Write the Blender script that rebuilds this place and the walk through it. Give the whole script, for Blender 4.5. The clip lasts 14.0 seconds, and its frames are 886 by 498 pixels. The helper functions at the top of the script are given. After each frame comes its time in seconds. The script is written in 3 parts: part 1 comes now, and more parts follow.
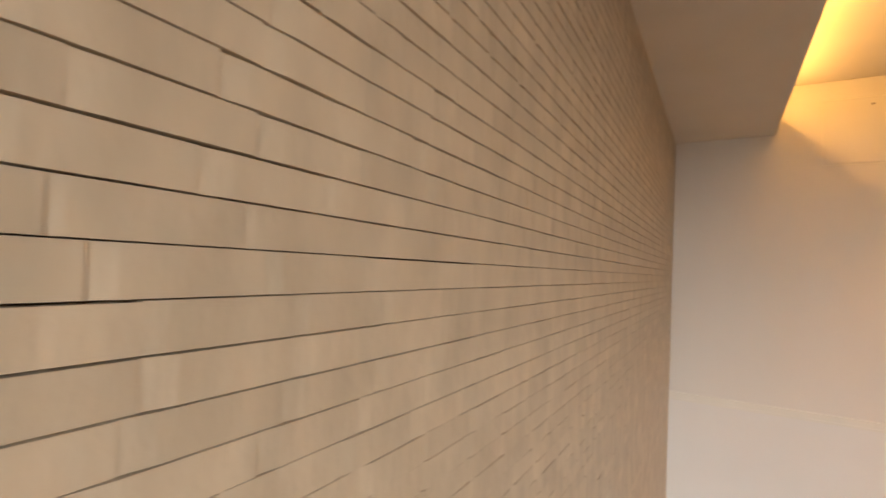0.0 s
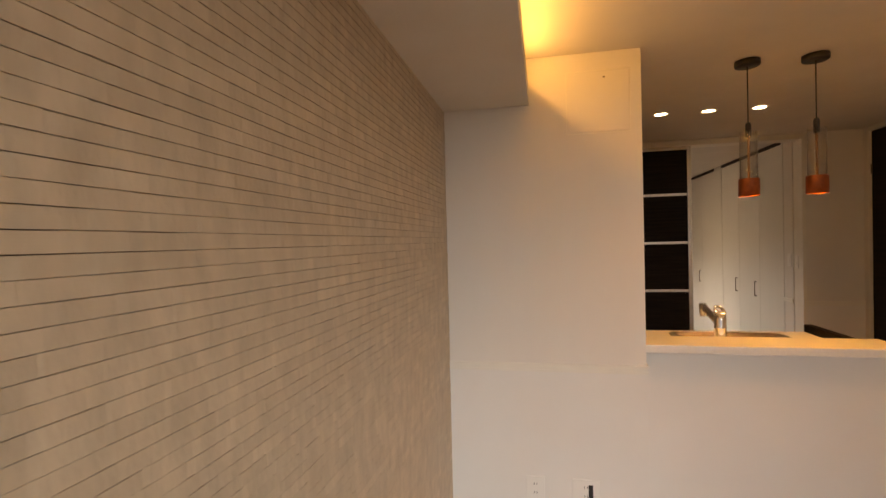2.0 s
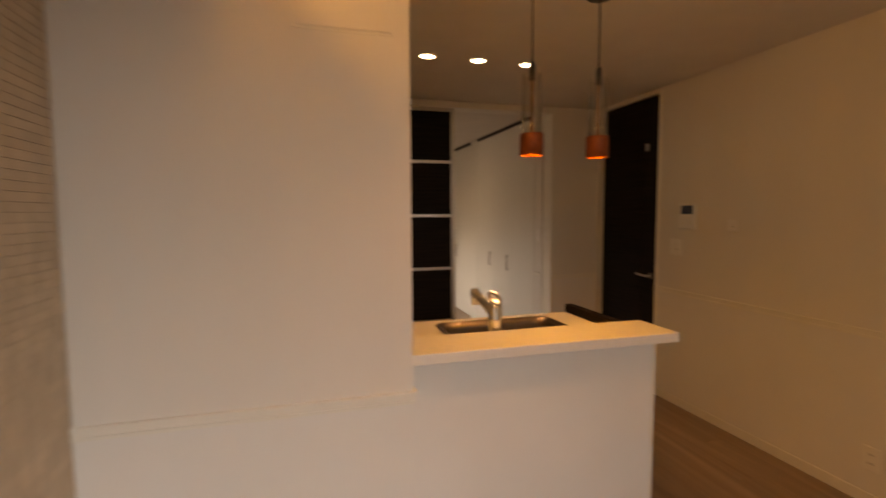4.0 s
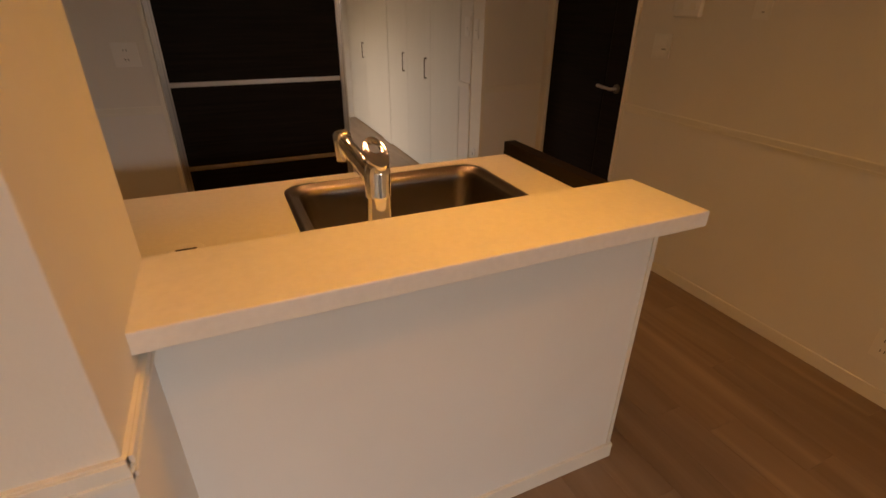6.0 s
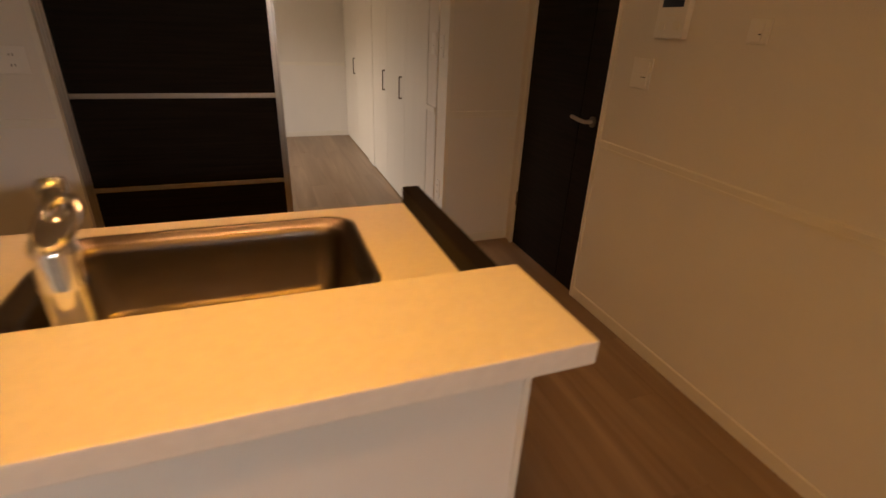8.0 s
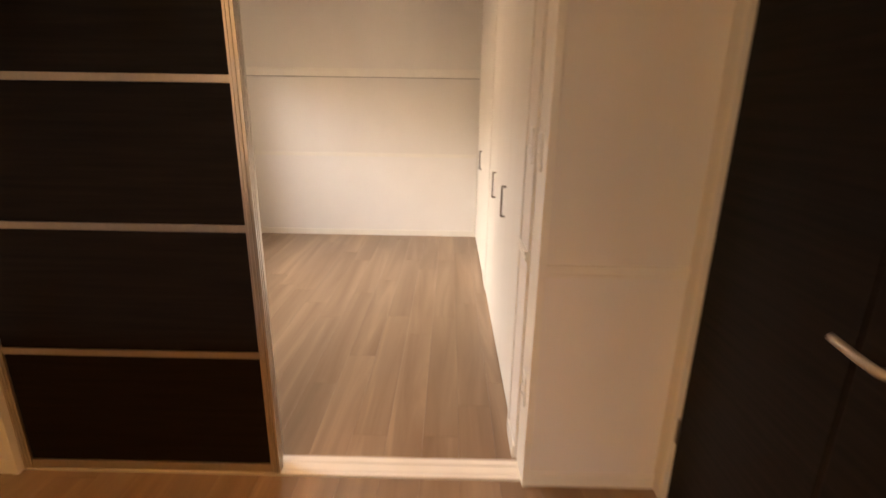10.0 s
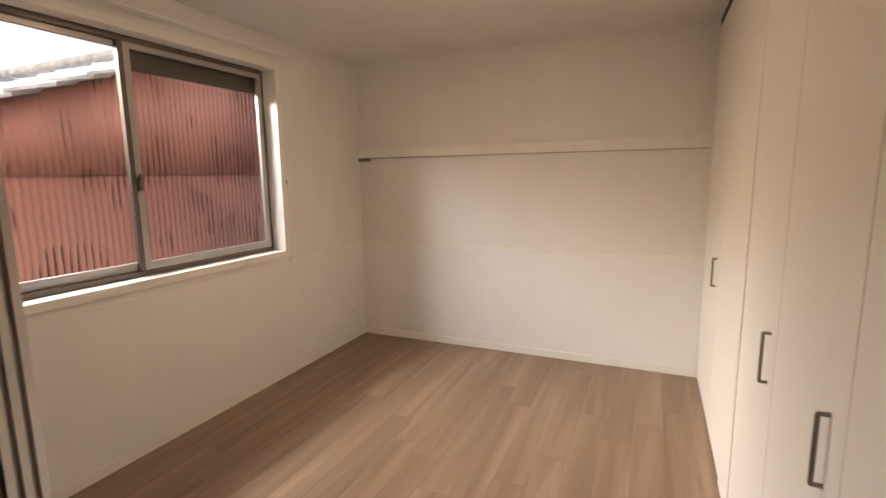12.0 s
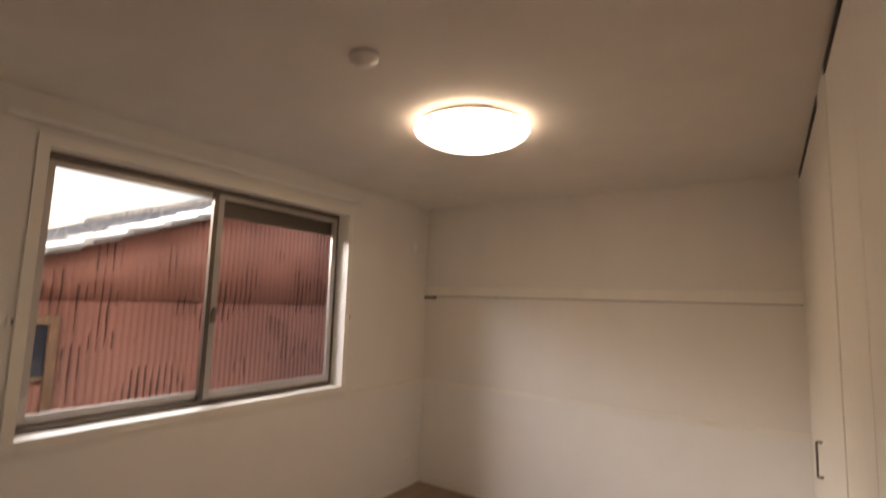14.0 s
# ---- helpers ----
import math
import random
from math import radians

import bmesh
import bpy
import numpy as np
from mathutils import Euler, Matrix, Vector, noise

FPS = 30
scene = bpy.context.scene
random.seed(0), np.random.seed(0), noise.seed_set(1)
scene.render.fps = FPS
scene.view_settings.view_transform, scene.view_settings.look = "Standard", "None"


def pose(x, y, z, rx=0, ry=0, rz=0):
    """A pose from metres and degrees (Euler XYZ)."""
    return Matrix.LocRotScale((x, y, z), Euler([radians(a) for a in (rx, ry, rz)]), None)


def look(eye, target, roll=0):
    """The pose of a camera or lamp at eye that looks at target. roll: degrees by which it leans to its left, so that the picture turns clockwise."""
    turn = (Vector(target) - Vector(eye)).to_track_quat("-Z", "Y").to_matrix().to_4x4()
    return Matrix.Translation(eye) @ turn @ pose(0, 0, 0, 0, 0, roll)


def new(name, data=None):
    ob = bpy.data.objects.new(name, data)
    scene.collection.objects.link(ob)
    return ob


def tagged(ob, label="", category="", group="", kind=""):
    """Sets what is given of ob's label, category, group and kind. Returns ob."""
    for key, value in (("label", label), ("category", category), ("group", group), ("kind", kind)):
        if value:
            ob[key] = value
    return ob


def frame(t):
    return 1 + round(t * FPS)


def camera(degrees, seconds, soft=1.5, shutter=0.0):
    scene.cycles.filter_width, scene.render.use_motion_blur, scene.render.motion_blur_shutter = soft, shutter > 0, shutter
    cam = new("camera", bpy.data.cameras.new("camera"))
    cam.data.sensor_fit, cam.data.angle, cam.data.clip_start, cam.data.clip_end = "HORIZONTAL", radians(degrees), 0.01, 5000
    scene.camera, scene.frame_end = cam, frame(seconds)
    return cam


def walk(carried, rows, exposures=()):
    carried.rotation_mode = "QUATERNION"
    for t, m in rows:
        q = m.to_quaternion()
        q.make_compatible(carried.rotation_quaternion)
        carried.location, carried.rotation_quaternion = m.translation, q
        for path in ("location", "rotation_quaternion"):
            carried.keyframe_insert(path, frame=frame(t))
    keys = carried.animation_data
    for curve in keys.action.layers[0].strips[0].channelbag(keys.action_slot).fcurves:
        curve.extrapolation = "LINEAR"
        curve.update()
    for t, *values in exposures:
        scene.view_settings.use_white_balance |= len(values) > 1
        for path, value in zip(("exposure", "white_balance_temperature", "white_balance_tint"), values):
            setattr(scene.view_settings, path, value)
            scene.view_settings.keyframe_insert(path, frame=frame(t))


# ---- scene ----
cam = camera(85.5, 14.0, soft=1.5, shutter=0.4)
PATH = [
    (0, (0.215, -2.799, 1.455), (-0.785, -1.069, 1.528), 2.6),
    (0.5, (0.272, -2.746, 1.452), (-0.441, -0.879, 1.536), 0.8),
    (1, (0.353, -2.67, 1.488), (-0.081, -0.718, 1.523), -0.8),
    (1.5, (0.41, -2.582, 1.495), (-0.007, -0.626, 1.49), -1.8),
    (2, (0.493, -2.468, 1.486), (0.084, -0.511, 1.458), -1.4),
    (2.5, (0.506, -2.32, 1.482), (0.083, -0.366, 1.436), -2.6),
    (3, (0.423, -2.047, 1.492), (0.257, -0.054, 1.445), -2.5),
    (3.5, (0.499, -1.786, 1.462), (0.652, 0.206, 1.374), -0.7),
    (4, (0.649, -1.526, 1.454), (1.188, 0.394, 1.302), -0.3),
    (4.2, (0.699, -1.421, 1.432), (1.408, 0.438, 1.229), -0.3),
    (6.3, (1.218, -0.482, 1.363), (1.937, 1.109, 0.388), 0.8),
    (6.5, (1.247, -0.47, 1.363), (1.94, 1.121, 0.368), 1.0),
    (7, (1.266, -0.439, 1.358), (1.99, 1.141, 0.369), 1.4),
    (7.2, (1.253, -0.422, 1.361), (2.052, 1.135, 0.395), 2.4),
    (8.2, (1.93, -0.22, 1.33), (2.55, 1.52, 0.48), 2.8),
    (9.3, (2.44, 0.386, 1.297), (2.936, 2.129, 0.452), 3.4),
    (9.5, (2.518, 0.534, 1.331), (2.755, 2.35, 0.529), -0.2),
    (9.6, (2.52, 0.616, 1.336), (2.684, 2.457, 0.572), -1.6),
    (10, (2.502, 0.985, 1.365), (2.483, 2.9, 0.786), 0.9),
    (10.2, (2.514, 1.135, 1.39), (2.414, 3.056, 0.842), 1.2),
    (10.5, (2.532, 1.391, 1.376), (2.258, 3.312, 0.889), 0.8),
    (11, (2.522, 1.762, 1.384), (2.055, 3.647, 0.904), 0.1),
    (11.5, (2.444, 2.083, 1.431), (1.879, 3.967, 1.068), -0.6),
    (12, (2.45, 2.295, 1.45), (1.656, 4.106, 1.146), -0.8),
    (12.5, (2.454, 2.415, 1.428), (1.528, 4.14, 1.018), -0.4),
    (13, (2.562, 2.458, 1.425), (1.414, 4.068, 1.124), 1.6),
    (13.3, (2.58, 2.459, 1.435), (1.41, 4.052, 1.129), 2.3),
    (13.5, (2.597, 2.465, 1.446), (1.404, 4.058, 1.252), 2.9),
    (14, (2.606, 2.431, 1.555), (1.492, 4.077, 1.775), 1.9),
]
walk(cam, [(t, look(eye, target, roll)) for t, eye, target, roll in PATH],
     [(0, 0.35, 7500, 15), (0.5, 0.4, 7500, 15), (1, 0.35, 7600, 15), (1.5, 0.3, 7700, 15), (3, -0.3, 8200, 17), (4.2, -0.15, 8300, 18), (6.5, -0.25, 8150, 18), (7.2, -0.2, 8150, 18),
      (9.3, 0.75, 7700, 18), (10, 1.3, 7400, 17), (10.5, 1.5, 7200, 17), (11.2, 1.35, 7000, 16), (12, 0.95, 6800, 16), (12.8, 0.57, 6800, 16), (14, 0.45, 6900, 17)])

# ---- light ----
world = bpy.data.worlds.new("sky")
scene.world = world
world.use_nodes = True
wn = world.node_tree
sky = wn.nodes.new("ShaderNodeTexSky")
sky.sky_type, sky.sun_disc = "NISHITA", False
sky.sun_elevation, sky.sun_rotation = radians(25), radians(250)
sky.air_density, sky.dust_density = 1.0, 4.0
wn.links.new(sky.outputs[0], wn.nodes["Background"].inputs[0])
wn.nodes["Background"].inputs[1].default_value = 0.15

sun = new("sun", bpy.data.lights.new("sun", "SUN"))
sun.data.energy, sun.data.angle, sun.data.color = 1.0, radians(25), (1.0, 0.95, 0.88)
sun.matrix_world = look((-8, 0, 4), (0, 2.9, 0))


def area(name, m, sx, sy, watts, color, shape="RECTANGLE", spread=180):
    lamp = bpy.data.lights.new(name, "AREA")
    lamp.shape, lamp.size, lamp.energy, lamp.color = shape, sx, watts, color
    if shape == "RECTANGLE":
        lamp.size_y = sy
    lamp.spread = radians(spread)
    ob = new(name, lamp)
    ob.matrix_world = m
    return ob


WARM = (1.0, 0.47, 0.05)
# sky light that falls through the living room's window
area("window_daylight", look((2.95, -6.0, 2.76), (1.6, 0.0, 0.3)), 1.2, 1.4, 255, (0.76, 0.88, 1.0), spread=120)
# sky light that falls between the houses into the bedroom window
area("bedroom_daylight", look((-1.30, 3.90, 2.64), (2.7, 4.6, 1.0)), 2.2, 0.5, 105, (0.95, 0.97, 1.0))
# cove strip on the dropped ceiling
area("cove_light", look((0.405, -2.3, 2.292), (0.60, -2.3, 2.33)), 4.4, 0.02, 17, (1.0, 0.50, 0.12))

# ---- materials ----


def mat(name, color, rough=0.6, metal=0.0, var=0.06, scale=6.0, bump=0.0, bscale=200.0, stretch=(1, 1, 1), tint=0.0, spec=0.5, coat=0.0):
    m = bpy.data.materials.new(name)
    m.use_nodes = True
    nt = m.node_tree
    b = nt.nodes["Principled BSDF"]
    b.inputs["Roughness"].default_value = rough
    b.inputs["Metallic"].default_value = metal
    b.inputs["Specular IOR Level"].default_value = spec
    b.inputs["Coat Weight"].default_value = coat
    geo = nt.nodes.new("ShaderNodeNewGeometry")
    mp = nt.nodes.new("ShaderNodeVectorMath")
    mp.operation = "MULTIPLY"
    mp.inputs[1].default_value = stretch
    nt.links.new(geo.outputs["Position"], mp.inputs[0])
    n1 = nt.nodes.new("ShaderNodeTexNoise")
    n1.inputs["Scale"].default_value, n1.inputs["Detail"].default_value = scale, 6
    nt.links.new(mp.outputs[0], n1.inputs["Vector"])
    ramp = nt.nodes.new("ShaderNodeValToRGB")
    ramp.color_ramp.elements[0].position, ramp.color_ramp.elements[1].position = 0.3, 0.7
    ramp.color_ramp.elements[0].color = (*[c * (1 - var) for c in color], 1)
    ramp.color_ramp.elements[1].color = (*[min(1, c * (1 + var)) for c in color], 1)
    nt.links.new(n1.outputs["Fac"], ramp.inputs[0])
    out = ramp.outputs[0]
    if tint:
        info = nt.nodes.new("ShaderNodeObjectInfo")
        hsv = nt.nodes.new("ShaderNodeHueSaturation")
        mr = nt.nodes.new("ShaderNodeMapRange")
        mr.inputs["To Min"].default_value, mr.inputs["To Max"].default_value = 1 - tint, 1 + tint
        nt.links.new(info.outputs["Random"], mr.inputs[0])
        nt.links.new(mr.outputs[0], hsv.inputs["Value"])
        nt.links.new(out, hsv.inputs["Color"])
        out = hsv.outputs[0]
    nt.links.new(out, b.inputs["Base Color"])
    if bump:
        n2 = nt.nodes.new("ShaderNodeTexNoise")
        n2.inputs["Scale"].default_value, n2.inputs["Detail"].default_value = bscale, 4
        nt.links.new(mp.outputs[0], n2.inputs["Vector"])
        bp = nt.nodes.new("ShaderNodeBump")
        bp.inputs["Strength"].default_value, bp.inputs["Distance"].default_value = bump, 0.002
        nt.links.new(n2.outputs["Fac"], bp.inputs["Height"])
        nt.links.new(bp.outputs[0], b.inputs["Normal"])
    return m


def wood_floor_mat(name, dark, light, rough):
    """Planks along y: long grain, streaks, a tone of its own for each plank."""
    m = mat(name, light, rough, spec=0.4)
    nt = m.node_tree
    b = nt.nodes["Principled BSDF"]
    geo, info = nt.nodes.new("ShaderNodeNewGeometry"), nt.nodes.new("ShaderNodeObjectInfo")
    off = nt.nodes.new("ShaderNodeVectorMath")
    off.operation = "MULTIPLY_ADD"
    off.inputs[1].default_value = (17.0, 29.0, 0)
    cmb = nt.nodes.new("ShaderNodeCombineXYZ")
    for k in range(3):
        nt.links.new(info.outputs["Random"], cmb.inputs[k])
    nt.links.new(cmb.outputs[0], off.inputs[0])
    nt.links.new(geo.outputs["Position"], off.inputs[2])
    st = nt.nodes.new("ShaderNodeVectorMath")
    st.operation = "MULTIPLY"
    st.inputs[1].default_value = (8.5, 0.6, 1.0)
    nt.links.new(off.outputs[0], st.inputs[0])
    n = nt.nodes.new("ShaderNodeTexNoise")
    n.inputs["Scale"].default_value, n.inputs["Detail"].default_value, n.inputs["Distortion"].default_value = 1.0, 6, 0.8
    nt.links.new(st.outputs[0], n.inputs["Vector"])
    r = nt.nodes.new("ShaderNodeValToRGB")
    r.color_ramp.elements[0].position, r.color_ramp.elements[1].position = 0.30, 0.58
    r.color_ramp.elements[0].color, r.color_ramp.elements[1].color = (*dark, 1), (*light, 1)
    pale = r.color_ramp.elements.new(0.76)
    pale.color = (*[min(1, q * 1.38) for q in light], 1)
    nt.links.new(n.outputs["Fac"], r.inputs[0])
    hsv, mr = nt.nodes.new("ShaderNodeHueSaturation"), nt.nodes.new("ShaderNodeMapRange")
    mr.inputs["To Min"].default_value, mr.inputs["To Max"].default_value = 0.93, 1.07
    nt.links.new(info.outputs["Random"], mr.inputs[0])
    nt.links.new(mr.outputs[0], hsv.inputs["Value"])
    nt.links.new(r.outputs[0], hsv.inputs["Color"])
    nt.links.new(hsv.outputs[0], b.inputs["Base Color"])
    bp = nt.nodes.new("ShaderNodeBump")
    bp.inputs["Strength"].default_value, bp.inputs["Distance"].default_value = 0.15, 0.001
    nt.links.new(n.outputs["Fac"], bp.inputs["Height"])
    nt.links.new(bp.outputs[0], b.inputs["Normal"])
    return m


def glow(name, color, strength):
    m = bpy.data.materials.new(name)
    m.use_nodes = True
    b = m.node_tree.nodes["Principled BSDF"]
    b.inputs["Base Color"].default_value = (0.8, 0.8, 0.8, 1)
    b.inputs["Emission Color"].default_value = (*color, 1)
    b.inputs["Emission Strength"].default_value = strength
    return m


PAPER = mat("wallpaper_woven", (0.76, 0.73, 0.68), 0.85, var=0.025, scale=3, bump=0.35, bscale=260, stretch=(1, 1, 0.35))
PAPER_LOW = mat("wallpaper_smooth", (0.785, 0.765, 0.73), 0.7, var=0.02, scale=3, bump=0.12, bscale=180)
CEIL = mat("ceiling_paper", (0.74, 0.71, 0.66), 0.9, var=0.03, scale=4, bump=0.4, bscale=160)
TRIM = mat("trim_white", (0.80, 0.77, 0.70), 0.45, var=0.03, scale=8)
TILE = mat("tile_beige", (0.51, 0.42, 0.305), 0.5, var=0.12, scale=22, bump=0.6, bscale=90, stretch=(1, 1.0, 0.45), tint=0.06)
GROUT = mat("tile_backing", (0.10, 0.068, 0.05), 0.95, var=0.1, scale=40)
FLOOR = wood_floor_mat("floor_wood", (0.195, 0.124, 0.076), (0.272, 0.186, 0.120), 0.30)
SUB = mat("floor_joint", (0.07, 0.045, 0.03), 0.9)
DARK = mat("dark_wood", (0.009, 0.0055, 0.004), 0.58, var=0.55, scale=2.0, bump=0.2, bscale=4, stretch=(1.2, 1.2, 30), spec=0.14)
ALU = mat("aluminium", (0.62, 0.58, 0.53), 0.32, metal=0.9, var=0.05, scale=14, stretch=(6, 6, 0.6))
CHROME = mat("chrome", (0.85, 0.85, 0.86), 0.06, metal=1.0, var=0.01)
STEEL = mat("brushed_steel", (0.20, 0.17, 0.15), 0.3, metal=1.0, var=0.06, scale=6, bump=0.1, bscale=60, stretch=(1, 30, 1))
NICKEL = mat("satin_nickel", (0.20, 0.17, 0.14), 0.4, metal=0.9, var=0.05)
TOP = mat("solid_counter", (0.80, 0.77, 0.72), 0.33, var=0.03, scale=60, bump=0.03, bscale=300)
CAB = mat("closet_laminate", (0.78, 0.76, 0.70), 0.5, var=0.012, scale=3, stretch=(1, 8, 0.5), bump=0.08, bscale=40)
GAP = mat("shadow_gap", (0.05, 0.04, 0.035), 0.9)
PLASTIC = mat("white_plastic", (0.82, 0.80, 0.76), 0.4, var=0.015)
BLACK = mat("black_metal", (0.015, 0.014, 0.013), 0.45, var=0.2)
SCREEN = mat("dark_screen", (0.02, 0.025, 0.04), 0.12, var=0.1)
COPPER = mat("copper_shade", (0.28, 0.075, 0.026), 0.42, metal=0.55, var=0.18, scale=40)
BRASS = mat("aged_brass", (0.20, 0.10, 0.035), 0.4, metal=0.7, var=0.1)
BRONZE = mat("bronze_frame", (0.13, 0.105, 0.085), 0.45, metal=0.4, var=0.1)
STAIN = mat("stainless_sash", (0.42, 0.39, 0.36), 0.4, metal=0.6, var=0.05)


def thin_glass(name, power=4.0, least=0.02, most=0.55):
    """A thin sheet: clear, with gloss by Fresnel."""
    m = bpy.data.materials.new(name)
    m.use_nodes = True
    nt = m.node_tree
    nt.nodes.remove(nt.nodes["Principled BSDF"])
    tr, gl, lw, fr, mx = (nt.nodes.new(k) for k in ("ShaderNodeBsdfTransparent", "ShaderNodeBsdfGlossy", "ShaderNodeLayerWeight", "ShaderNodeMapRange", "ShaderNodeMixShader"))
    pw = nt.nodes.new("ShaderNodeMath")
    pw.operation, pw.inputs[1].default_value = "POWER", power
    gl.inputs["Roughness"].default_value = 0.02
    fr.inputs["To Min"].default_value, fr.inputs["To Max"].default_value = least, most
    nt.links.new(lw.outputs["Facing"], pw.inputs[0])
    nt.links.new(pw.outputs[0], fr.inputs[0])
    tr.inputs["Color"].default_value = (0.95, 0.95, 0.94, 1)
    nt.links.new(fr.outputs[0], mx.inputs[0])
    nt.links.new(tr.outputs[0], mx.inputs[1])
    nt.links.new(gl.outputs[0], mx.inputs[2])
    nt.links.new(mx.outputs[0], nt.nodes["Material Output"].inputs["Surface"])
    return m


THIN = thin_glass("thin_lamp_glass", 2.6, 0.05, 0.95)
CLEAR = thin_glass("window_glass")
BULB = glow("warm_bulb", (1.0, 0.50, 0.14), 22)
DOWN = glow("downlight_lens", (1.0, 0.80, 0.48), 30)
DOME = glow("ceiling_lamp_dome", (1.0, 0.77, 0.55), 8.5)

# ---- builders ----


def bm_box(bm, x0, x1, y0, y1, z0, z1):
    vs = [bm.verts.new(p) for p in ((x0, y0, z0), (x1, y0, z0), (x1, y1, z0), (x0, y1, z0), (x0, y0, z1), (x1, y0, z1), (x1, y1, z1), (x0, y1, z1))]
    for f in ((3, 2, 1, 0), (4, 5, 6, 7), (0, 1, 5, 4), (1, 2, 6, 5), (2, 3, 7, 6), (3, 0, 4, 7)):
        bm.faces.new([vs[i] for i in f])


def finish(name, bm, material, parent=None, bevel=0.0, smooth=False, loc=None):
    if bevel:
        bmesh.ops.bevel(bm, geom=bm.edges[:], offset=bevel, segments=2, affect="EDGES", profile=0.6)
    bmesh.ops.recalc_face_normals(bm, faces=bm.faces)
    me = bpy.data.meshes.new(name)
    bm.to_mesh(me)
    bm.free()
    me.materials.append(material)
    if smooth:
        for p in me.polygons:
            p.use_smooth = True
    ob = new(name, me)
    if loc:
        ob.location = loc
    if parent:
        ob.parent = parent
    return ob


def boxes(name, parts, material, parent=None, bevel=0.0):
    bm = bmesh.new()
    for p in parts:
        bm_box(bm, *p)
    return finish(name, bm, material, parent, bevel)


def box(name, x0, x1, y0, y1, z0, z1, material, parent=None, bevel=0.0):
    return boxes(name, [(x0, x1, y0, y1, z0, z1)], material, parent, bevel)


def lathe(name, prof, material, parent=None, n=32, loc=None, smooth=True):
    """A turned body from (radius, height) pairs."""
    bm = bmesh.new()
    rings = []
    for r, z in prof:
        rings.append([bm.verts.new((r * math.cos(2 * math.pi * i / n), r * math.sin(2 * math.pi * i / n), z)) for i in range(n)])
    for a, b in zip(rings, rings[1:]):
        for i in range(n):
            bm.faces.new((a[i], a[(i + 1) % n], b[(i + 1) % n], b[i]))
    bmesh.ops.remove_doubles(bm, verts=bm.verts, dist=1e-5)
    return finish(name, bm, material, parent, smooth=smooth, loc=loc)


def tube(name, pts, radius, material, parent=None, res=6):
    cu = bpy.data.curves.new(name, "CURVE")
    cu.dimensions, cu.bevel_depth, cu.bevel_resolution, cu.use_fill_caps = "3D", radius, res, True
    sp = cu.splines.new("POLY")
    sp.points.add(len(pts) - 1)
    for p, q in zip(sp.points, pts):
        p.co = (*q, 1)
    tmp = bpy.data.objects.new(name, cu)
    me = bpy.data.meshes.new_from_object(tmp)
    bpy.data.objects.remove(tmp)
    me.materials.clear()
    me.materials.append(material)
    for p in me.polygons:
        p.use_smooth = True
    ob = new(name, me)
    if parent:
        ob.parent = parent
    return ob


def thing(name, label, category, loc=(0, 0, 0), group="", kind=""):
    ob = tagged(new(name), label, category, group, kind)
    ob.location = loc
    return ob


def structure(ob, label):
    return tagged(ob, label, "", "", "structure")


# ---- plan ----
XR, XB0, XB1 = 3.285, 0.028, 2.785      # right wall; bedroom's window wall and closet front
YL, YK0, YK1, YF = -4.6, 2.46, 2.60, 5.985  # living end, wall between kitchen and bedroom, far wall
H, DH = 2.40, 2.365
PX, PY = 0.972, 0.435                   # pier's end
WY0, WY1, WZ0, WZ1 = 3.15, 4.972, 0.93, 2.18  # bedroom window

LX0, LX1 = 0.75, 2.66                   # living room window

# ---- shell ----
structure(boxes("wall_west", [(-0.16, -0.012, YL, PY, 0, H), (-0.16, 0.0, PY, YK0, 0, H)], PAPER), "white papered wall behind the tiles and the kitchen")
structure(boxes("wall_pier", [(0, PX, 0, PY, 0, H)], PAPER, bevel=0.003), "white papered pier wall beside the kitchen counter")
structure(boxes("wall_east", [(XR, XR + 0.14, YL, 1.64, 0, H), (XR, XR + 0.14, 2.37, YK1, 0, H), (XR, XR + 0.14, 1.64, 2.37, DH, H)], PAPER), "white papered wall with a dark door")
structure(boxes("wall_kitchen_north", [(-0.16, 0.895, YK0, YK1, 0, H), (2.802, XR + 0.14, YK0, YK1, 0, H), (0.895, 2.802, YK0, YK1, DH, H)], PAPER), "white papered wall with a wide sliding door opening")
structure(boxes("wall_south", [(-0.16, LX0, YL - 0.14, YL, 0, H), (LX1, XR + 0.14, YL - 0.14, YL, 0, H), (LX0, LX1, YL - 0.14, YL, 0, 0.12), (LX0, LX1, YL - 0.14, YL, 2.2, H)], PAPER), "white papered living room end wall with a tall window")
structure(boxes("wall_bedroom_west", [(-0.15, XB0, YK1, WY0 - 0.01, 0, H), (-0.15, XB0, WY1 + 0.01, YF + 0.14, 0, H), (-0.15, XB0, WY0 - 0.01, WY1 + 0.01, 0, WZ0 - 0.01), (-0.15, XB0, WY0 - 0.01, WY1 + 0.01, WZ1 + 0.01, H)], PAPER), "white papered bedroom wall with a sliding window")
structure(box("wall_bedroom_north", XB0, XR + 0.14, YF, YF + 0.14, 0, H, PAPER), "white papered bedroom end wall")
structure(boxes("wall_bedroom_east", [(XB1, XR + 0.14, YK1, 2.765, 0, H)], PAPER), "white papered stub wall beside the closet")
structure(box("wall_closet_back", XR, XR + 0.14, 2.765, YF, 0, H, PAPER), "wall behind the closet")
structure(box("ceiling", -0.16, XR + 0.14, YL - 0.14, YF + 0.14, H, H + 0.12, CEIL), "white textured paper ceiling")
